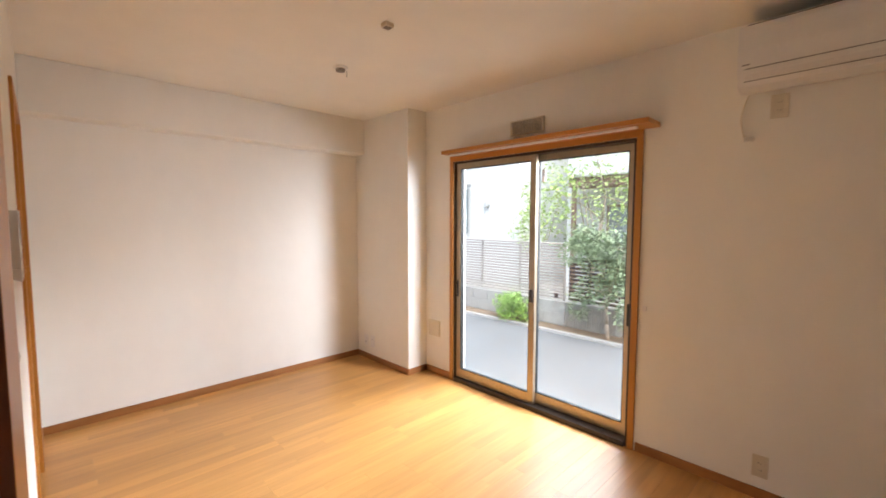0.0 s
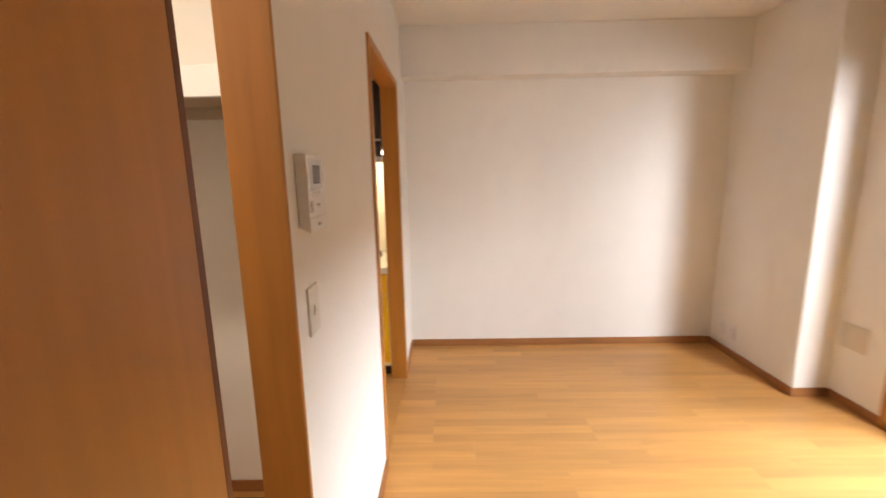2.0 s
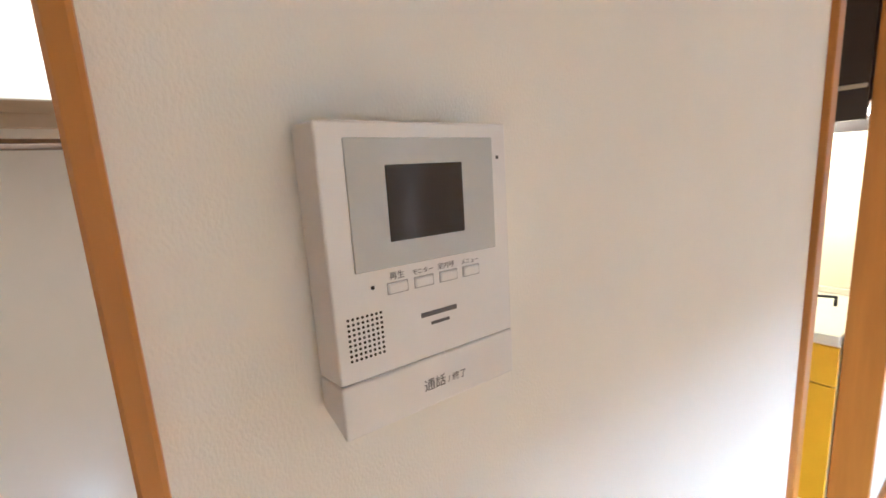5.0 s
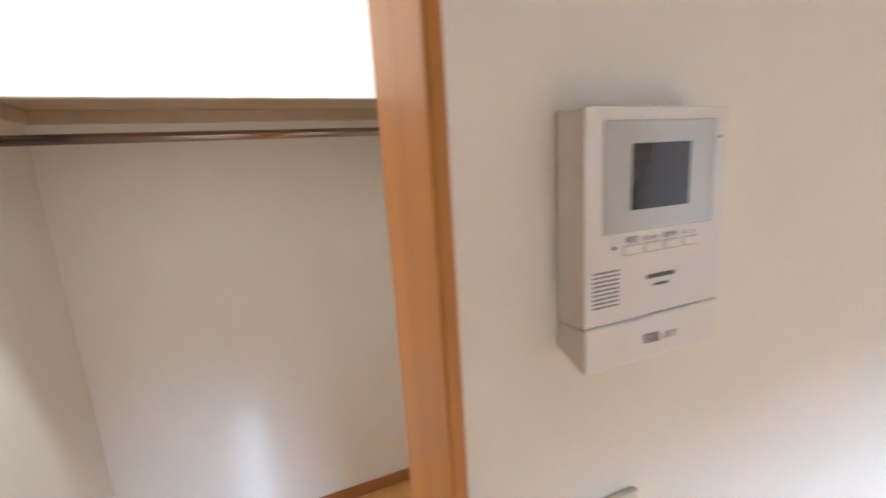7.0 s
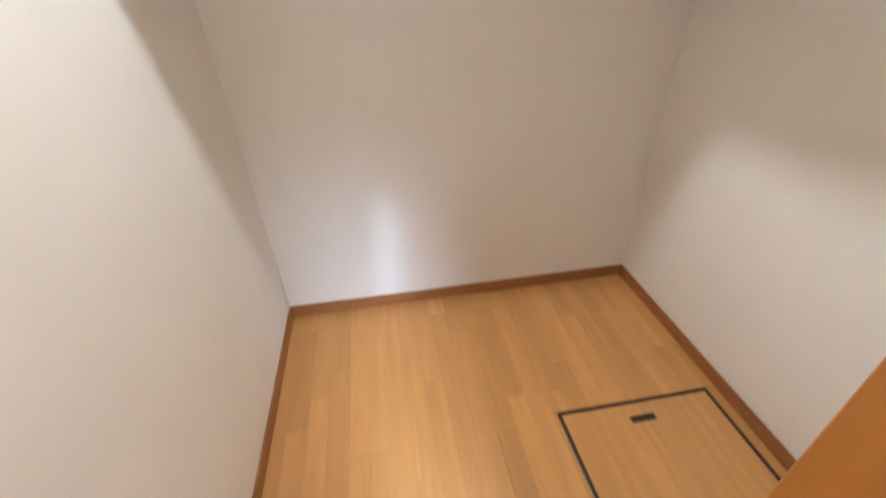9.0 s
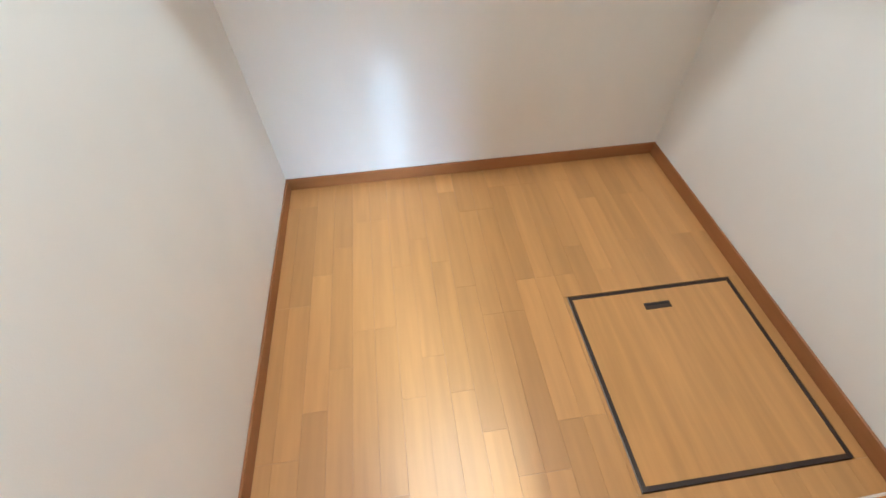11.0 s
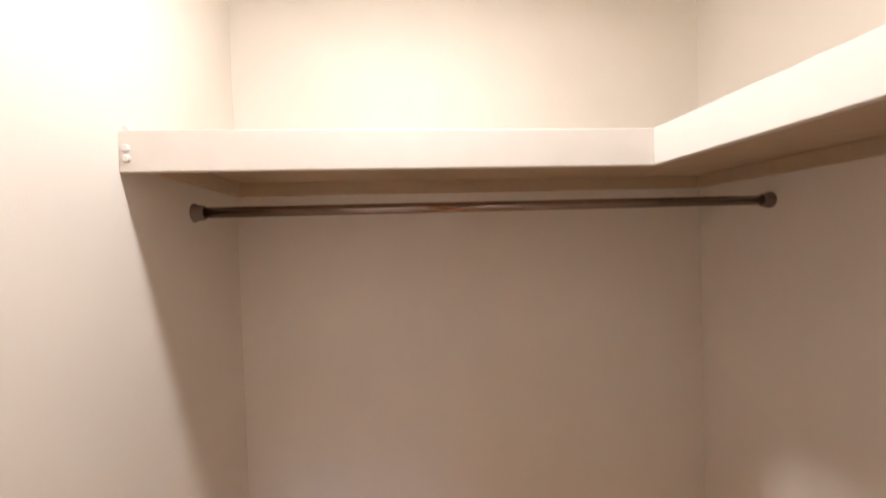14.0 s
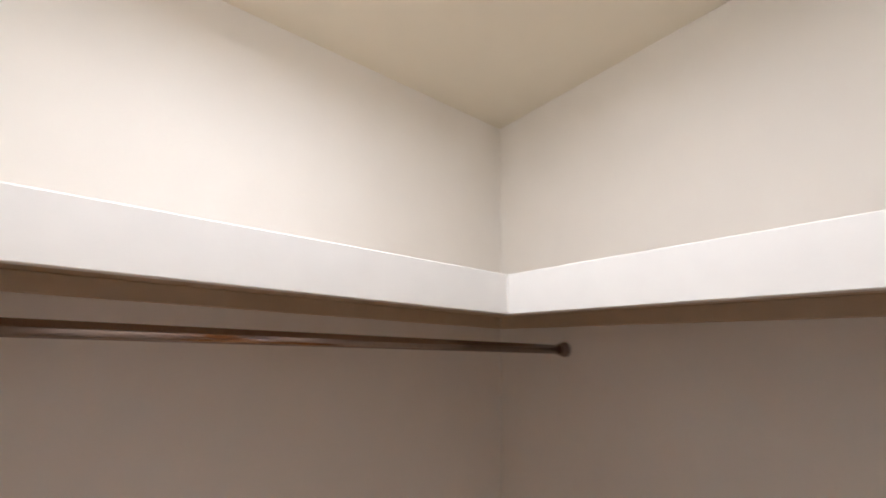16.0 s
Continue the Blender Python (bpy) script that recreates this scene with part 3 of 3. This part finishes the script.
def hatch():
    x0, x1, y0, y1, w = -0.819, -0.211, -2.326, -1.725, 0.013
    e = thing("floor_hatch", ((x0 + x1) / 2, (y0 + y1) / 2, 0), "wood laminate underfloor storage hatch with a dark rim", "floor hatch")
    part("lid", B(x0 + w, x1 - w, y0 + w, y1 - w, -0.011, 0.001, bevel=0.001), LID, e)
    for r in ((x0, x1, y0, y0 + w), (x0, x1, y1 - w, y1), (x0, x0 + w, y0 + w, y1 - w), (x1 - w, x1, y0 + w, y1 - w)):
        part("rim", B(*r, -0.0115, 0.002, bevel=0.0008), HATCH_EDGE, e, "dark brown rim")
    part("rim_trim", B(x0, x1, y0 - 0.003, y0, -0.0115, 0.0022), STEEL, e, "thin metal trim")
    p = part("pull", B(-0.757, -0.731, -2.076, -1.982, 0.0, 0.0032, bevel=0.0012), HATCH_EDGE, e, "dark recessed pull")
    part("pull_lip", B(-0.752, -0.745, -2.069, -1.989, 0.003, 0.0042, bevel=0.0006), BLACK, p)


LID = material("hatch_laminate", (0.60, 0.305, 0.09), 0.33, spread=0.2, scale=22, bump=0.05, bscale=200, stretch=(0.12, 1.6, 1))
hatch()
e = thing("ceiling_lamp", (-0.69, -2.775, CTOP), "small round white closet ceiling lamp", "ceiling lamp")
part("base", lathe(bmesh.new(), (-0.69, -2.775, CTOP), (0, 0, -1), ((0, 0.045), (0.03, 0.045), (0.04, 0.03))), PLASTIC, e)
part("bulb_collar", lathe(bmesh.new(), (-0.69, -2.775, CTOP - 0.04), (0, 0, -1), ((0, 0.018), (0.02, 0.018))), BULB, e)

# ---------------------------------------------------------------- kitchen seen through its doorway
def kitchen():
    y = -0.60
    for n, (x0, x1) in enumerate(((-0.60, -0.102), (-1.06, -0.602), (-1.52, -1.062), (-1.98, -1.522))):
        e = thing("kitchen_cabinet", ((x0 + x1) / 2, -0.3, 0), "yellow kitchen base cabinet with a dark plinth", "cabinet", "kitchen base cabinets")
        part("body", B(x0, x1, y + 0.02, -0.002, 0.10, 0.80), KPANEL, e)
        part("drawer", B(x0 + 0.002, x1 - 0.002, y, y + 0.018, 0.642, 0.795, bevel=0.002), YELLOW, e, "yellow drawer front")
        part("door", B(x0 + 0.002, x1 - 0.002, y, y + 0.018, 0.135, 0.636, bevel=0.002), YELLOW, e, "yellow door front")
        part("plinth", B(x0, x1, y + 0.09, y + 0.11, 0.0, 0.10), HOOD, e, "dark plinth")
    solid("worktop", B(-1.98, -0.102, -0.62, -0.012, 0.805, 0.845, bevel=0.004, seg=2), COUNTER, "cream kitchen worktop along the wall", "worktop")
    solid("upstand", B(-1.98, -0.102, -0.012, 0, 0.845, 0.875, bevel=0.003), COUNTER, "low cream upstand behind the worktop", "upstand")
    solid("splash_panel", B(-1.98, -0.102, -0.006, -0.001, 0.876, 2.3), KPANEL, "glossy cream kitchen wall panel", "wall panel", kind=S)
    h = thing("range_hood", (-0.5, -0.3, 1.58), "dark brown range hood with a lit lamp", "range hood")
    part("shell", blocks((-0.80, -0.102, -0.60, -0.58, 1.60, 2.08), (-0.80, -0.102, -0.03, -0.008, 1.58, 2.08), (-0.82, -0.80, -0.60, -0.008, 1.58, 2.08), (-0.80, -0.102, -0.58, -0.03, 1.66, 2.08)), HOOD, h)
    part("lamp_lens", B(-0.62, -0.16, -0.20, -0.15, 1.635, 1.66, bevel=0.004), HOOD_LENS, h, "glowing warm lamp lens")
    part("front_rail", B(-0.80, -0.105, -0.612, -0.602, 1.70, 1.715, bevel=0.003), STEEL, h)
    g = thing("gas_burner", (-0.30, -0.26, 0.845), "black gas burner with a pan support", "burner")
    part("burner_cap", lathe(bmesh.new(), (-0.30, -0.26, 0.845), (0, 0, 1), ((0, 0.05), (0.02, 0.05), (0.03, 0.03))), BLACK, g)
    for a in range(4):
        c, s_ = math.cos(a * math.pi / 2 + 0.4), math.sin(a * math.pi / 2 + 0.4)
        part("support_arm", tube(bmesh.new(), (-0.30 + 0.03 * c, -0.26 + 0.03 * s_, 0.885), (-0.30 + 0.11 * c, -0.26 + 0.11 * s_, 0.885), 0.006, sides=8), BLACK, g)
        part("support_foot", tube(bmesh.new(), (-0.30 + 0.11 * c, -0.26 + 0.11 * s_, 0.845), (-0.30 + 0.11 * c, -0.26 + 0.11 * s_, 0.888), 0.006, sides=8), BLACK, g)


kitchen()

# ---------------------------------------------------------------- outside
GZ, KERB = -0.435, 6.31
solid("ground", B(W + 0.16, 400, -300, 300, GZ - 0.2, GZ - 0.004), CONCRETE, "pale ground", "ground", kind=S)
solid("road", B(W + 0.17, KERB, -40, 40, GZ - 0.15, GZ), ASPHALT, "grey paved lane beside the house", "road", kind=S)
solid("kerb", B(KERB, KERB + 0.07, -40, 40, GZ - 0.15, GZ + 0.05, bevel=0.01, seg=2), CONCRETE, "low pale concrete kerb", "kerb", kind=S)
solid("planting_strip", B(KERB + 0.07, 6.76, -40, 40, GZ - 0.15, GZ + 0.03), SOIL, "narrow strip of bare soil with dead leaves", "soil", kind=S)


def garden_wall(name, y0, y1, mat, ribs, label):
    e = thing(name, (6.83, (y0 + y1) / 2, GZ), label, "garden wall")
    part("core", B(6.78, 6.90, y0, y1, GZ - 0.1, 0.0), mat, e)
    part("coping", B(6.765, 6.915, y0, y1, 0.0, 0.03, bevel=0.006), CONCRETE, e, "pale coping")
    if ribs:
        n = int((y1 - y0) / 0.085)
        for k in range(min(n, 60)):
            y = y1 - 0.085 * (k + 1)
            part("rib", B(6.765, 6.78, y, y + 0.055, GZ + 0.02, -0.02, bevel=0.004), mat, e)
    else:
        n = int((y1 - y0) / 0.4)
        for k in range(min(n, 30)):
            for j in range(2):
                y = y0 + 0.4 * k + 0.2 * j
                z = GZ + 0.05 + 0.2 * j
                part("block", B(6.768, 6.78, y + 0.004, y + 0.396, z + 0.004, z + 0.196, bevel=0.003), mat, e)


garden_wall("garden_wall", -0.16, 9.0, CONCRETE, False, "low pale concrete block wall under the fence")
garden_wall("garden_wall", -6.0, -0.17, BLOCK, True, "low grey ribbed block wall under the dark fence")


def fence(y0, y1, z1, mat, label, gap=0.055):
    e = thing("slat_fence", (6.85, (y0 + y1) / 2, 0.03), label, "fence")
    k = 0
    y = y0 + 0.03
    while y < y1:
        part("post", B(6.855, 6.895, y - 0.02, y + 0.02, 0.03, z1 + 0.01, bevel=0.003), mat, e)
        y += 0.98
    z = 0.06
    while z < z1 - 0.03:
        part("slat", B(6.83, 6.855, y0, y1, z, z + gap * 0.66, bevel=0.002), mat, e)
        z += gap
    part("top_rail", B(6.82, 6.90, y0, y1, z1, z1 + 0.03, bevel=0.004), mat, e)


fence(-0.12, 8.0, 1.05, FENCE_A, "pale taupe aluminium slat fence on the wall")
fence(-5.5, -0.2, 0.80, FENCE_B, "dark brown slat fence on the ribbed wall", 0.07)


def foliage(rng, centre, radii, count, size, lobes):
    """Small folded leaves spread over uneven lobes round a centre."""
    bm = bmesh.new()
    c = Vector(centre)
    blobs = [(c + Vector([rng.uniform(-0.75, 0.75) * r for r in radii]), rng.uniform(0.25, 0.5)) for _ in range(lobes)]
    for _ in range(count):
        o, s = rng.choice(blobs)
        d = Vector((rng.gauss(0, 1), rng.gauss(0, 1), rng.gauss(0, 1))).normalized() * rng.uniform(0.55, 1.05) * s
        p = o + Vector((d.x * radii[0], d.y * radii[1], d.z * radii[2]))
        q = Euler((rng.uniform(-0.9, 0.9), rng.uniform(-0.9, 0.9), rng.uniform(0, math.tau))).to_matrix()
        L = size * rng.uniform(0.6, 1.3)
        pts = [Vector((0, 0, 0)), Vector((L * 0.3, L * 0.45, L * 0.08)), Vector((0, L, -L * 0.1)), Vector((-L * 0.3, L * 0.45, L * 0.08))]
        v = [bm.verts.new(p + q @ t) for t in pts]
        bm.faces.new((v[0], v[1], v[2]))
        bm.faces.new((v[0], v[2], v[3]))
    return bm


def tree(seed, base, height, lean, centre, radii, count, size, mat, label, trunk=0.035, lobes=30):
    rng = random.Random(seed)
    e = thing("tree", base, label, "tree")
    bm = bmesh.new()
    p = Vector(base)
    path = [p]
    for k in range(1, 6):
        path.append(Vector(base) + Vector((lean[0] * k / 5 + rng.uniform(-0.02, 0.02), lean[1] * k / 5 + rng.uniform(-0.02, 0.02), height * k / 5)))
    for k, (a, b) in enumerate(zip(path, path[1:])):
        tube(bm, a, b, trunk * (1 - 0.14 * k), trunk * (1 - 0.14 * (k + 1)), sides=9)
    part("trunk", bm, BARK, e)
    for k in range(9):
        a = path[rng.choice((2, 3, 4, 5))]
        b = Vector(centre) + Vector([rng.uniform(-0.8, 0.8) * r for r in radii])
        m_ = (a + b) / 2 + Vector((rng.uniform(-0.05, 0.05), rng.uniform(-0.05, 0.05), 0.05))
        bm = bmesh.new()
        tube(bm, a, m_, trunk * 0.4, trunk * 0.28, sides=6)
        tube(bm, m_, b, trunk * 0.28, trunk * 0.1, sides=6)
        part("limb", bm, BARK, e)
    part("crown", foliage(rng, centre, radii, count, size, lobes), mat, e)


tree(3, (6.52, -1.08, GZ + 0.03), 1.2, (0.05, 0.12, 0), (6.5, -0.95, 0.62), (0.45, 0.62, 0.78), 4200, 0.07, LEAF_DARK, "small evergreen tree with dense dark leaves on the soil strip")
tree(8, (8.2, 0.15, GZ), 2.4, (0.1, -0.3, 0), (8.3, -0.1, 2.3), (0.9, 1.5, 1.2), 1900, 0.08, LEAF_LIGHT, "slim garden tree with sparse fresh green leaves behind the fence", 0.045, 40)
tree(9, (8.0, 1.25, GZ), 1.6, (0.1, 0.1, 0), (8.0, 1.15, 1.55), (0.6, 0.75, 0.85), 1200, 0.08, LEAF_LIGHT, "young tree with yellow green leaves behind the fence", 0.03, 26)


def bush():
    rng = random.Random(4)
    e = thing("bush", (6.52, 0.80, GZ + 0.03), "low bright green bush on the soil strip", "bush")
    for k in range(7):
        a = k / 7 * math.tau
        part("stem", tube(bmesh.new(), (6.52, 0.80, GZ), (6.52 + 0.14 * math.cos(a), 0.80 + 0.2 * math.sin(a), GZ + 0.3), 0.008, 0.004, sides=6), BARK, e)
    part("leaves", foliage(rng, (6.50, 0.80, GZ + 0.26), (0.24, 0.42, 0.30), 1900, 0.055, 22), LEAF_BUSH, e)


bush()


def house_white():
    e = thing("house", (12.0, 8.0, GZ), "white stucco house beyond the fence", "house")
    part("wall", B(10.0, 16.0, 3.2, 15.0, GZ, 6.2), STUCCO, e)
    part("roof", B(9.6, 16.4, 2.8, 15.4, 6.2, 6.4, bevel=0.03), EAVE, e)
    for y0, y1, z0, z1 in ((5.05, 5.75, 1.0, 2.5), (8.0, 9.2, 0.8, 2.4)):
        w = part("window", B(9.95, 10.0, y0, y1, z0, z1, bevel=0.01), GREYWALL, e)
        part("pane", B(9.94, 9.95, y0 + 0.06, y1 - 0.06, z0 + 0.06, z1 - 0.06), DARKGLASS, w)
    part("vent_hood", lathe(bmesh.new(), (10.0, 4.35, 1.95), (-1, 0, 0), ((0, 0.09), (0.05, 0.10), (0.12, 0.07))), GREYWALL, e)
    part("pipe", tube(bmesh.new(), (9.95, 5.0, 2.62), (9.95, 6.2, 2.62), 0.03, sides=10), GREYWALL, e)


house_white()


def house_brown():
    e = thing("house", (13.0, -1.0, GZ), "grey neighbouring house with a brown eave behind trees", "house")
    part("wall", B(11.0, 16.0, -9.0, 2.2, GZ, 5.0), STUCCO, e)
    part("lower_wall", B(10.96, 10.999, -9.0, 2.0, GZ, 2.2), GREYWALL, e)
    part("eave", B(10.2, 11.0, -6.0, 1.75, 2.35, 2.6, bevel=0.02), EAVE, e, "brown porch eave")
    part("porch_roof", B(10.1, 11.0, -6.1, 1.85, 2.6, 2.66, bevel=0.01), GREYWALL, e)
    for y in (1.6, -0.6, -2.8):
        part("porch_post", B(10.3, 10.4, y, y + 0.1, GZ, 2.35), EAVE, e)
    for y in (0.4, -1.6, -4.0):
        w = part("window", B(10.90, 10.96, y - 0.6, y + 0.6, 0.7, 1.9, bevel=0.01), EAVE, e)
        part("pane", B(10.89, 10.90, y - 0.53, y + 0.53, 0.77, 1.83), DARKGLASS, w)


house_brown()
ut = thing("utility_box", (6.76, 0.02, 0.0), "small dark meter box on the fence", "meter box")
part("case", B(6.80, 6.83, 0.0, 0.07, 0.08, 0.16, bevel=0.004), FENCE_B, ut)

# ---------------------------------------------------------------- floor planks, laid along x
PITCH = 0.0738
plank_cache = {}


def plank(length):
    key = round(length, 3)
    if key not in plank_cache:
        g, c, h = 0.0002, 0.0003, PITCH / 2
        bm = bmesh.new()
        L = key / 2
        lo = [bm.verts.new(v) for v in ((-L + g, -h + g, -0.0118), (L - g, -h + g, -0.0118), (L - g, h - g, -0.0118), (-L + g, h - g, -0.0118))]
        mi = [bm.verts.new((v.co.x, v.co.y, -c)) for v in lo]
        hi = [bm.verts.new((v.co.x - math.copysign(c, v.co.x), v.co.y - math.copysign(c, v.co.y), 0)) for v in lo]
        for a, b in ((lo, mi), (mi, hi)):
            for k in range(4):
                bm.faces.new((a[k], a[(k + 1) % 4], b[(k + 1) % 4], b[k]))
        bm.faces.new(hi)
        plank_cache[key] = mesh_of("plank", bm, FLOOR)
    return plank_cache[key]


def lay(parent, x0, x1, y0, y1, length, rng, singly=True, skip=None, label="floor_rest"):
    rows, joined = int(math.ceil((y1 - y0) / PITCH)), bmesh.new()
    for r in range(rows):
        y = y1 - PITCH * (r + 0.5)
        spans = [(x0, x1)]
        if skip and skip[2] - PITCH * 0.5 < y < skip[3] + PITCH * 0.5:
            spans = [(x0, skip[0]), (skip[1], x1)]
        for a, b in spans:
            x = a
            first = rng.choice((0.25, 0.5, 0.75, 1.0)) * length
            while x < b - 0.01:
                n = min(first, b - x)
                first = length
                if b - x - n < 0.06:
                    n = b - x
                if singly:
                    ob = new("plank", plank(n))
                    ob.parent = parent
                    ob.location = (x + n / 2, y, 0)
                else:
                    box(joined, x + 0.0005, x + n - 0.0005, y - PITCH / 2 + 0.0005, y + PITCH / 2 - 0.0005, -0.0118, 0)
                x += n
    if singly:
        joined.free()
    else:
        ob = new(label, mesh_of(label, joined, FLOOR))
        ob.parent = parent
        tagged(ob, kind="stuff")


floor = tagged(new("floor"), "warm orange wood laminate plank floor", "floor", kind=S)
rng = random.Random(11)
lay(floor, CX0, -0.0, CY0, CY1, 0.5, rng, skip=(-0.822, -0.208, -2.329, -1.722))
for y0, y1 in ((-1.722, CY1), (-2.3422, -2.329)):
    part("plank", B(-0.8215, -0.2085, y0 + 0.0003, y1 - 0.0003, -0.0118, 0.0), FLOOR, floor)
lay(floor, 0.0, W + 0.02, -3.70, 0.0, 0.92, rng)
lay(floor, 0.0, W, SOUTH, -51 * PITCH, 0.92, rng, singly=False)
lay(floor, KX0, 0.0, -1.558, 0.0, 0.92, rng, singly=False, label="floor_kitchen")
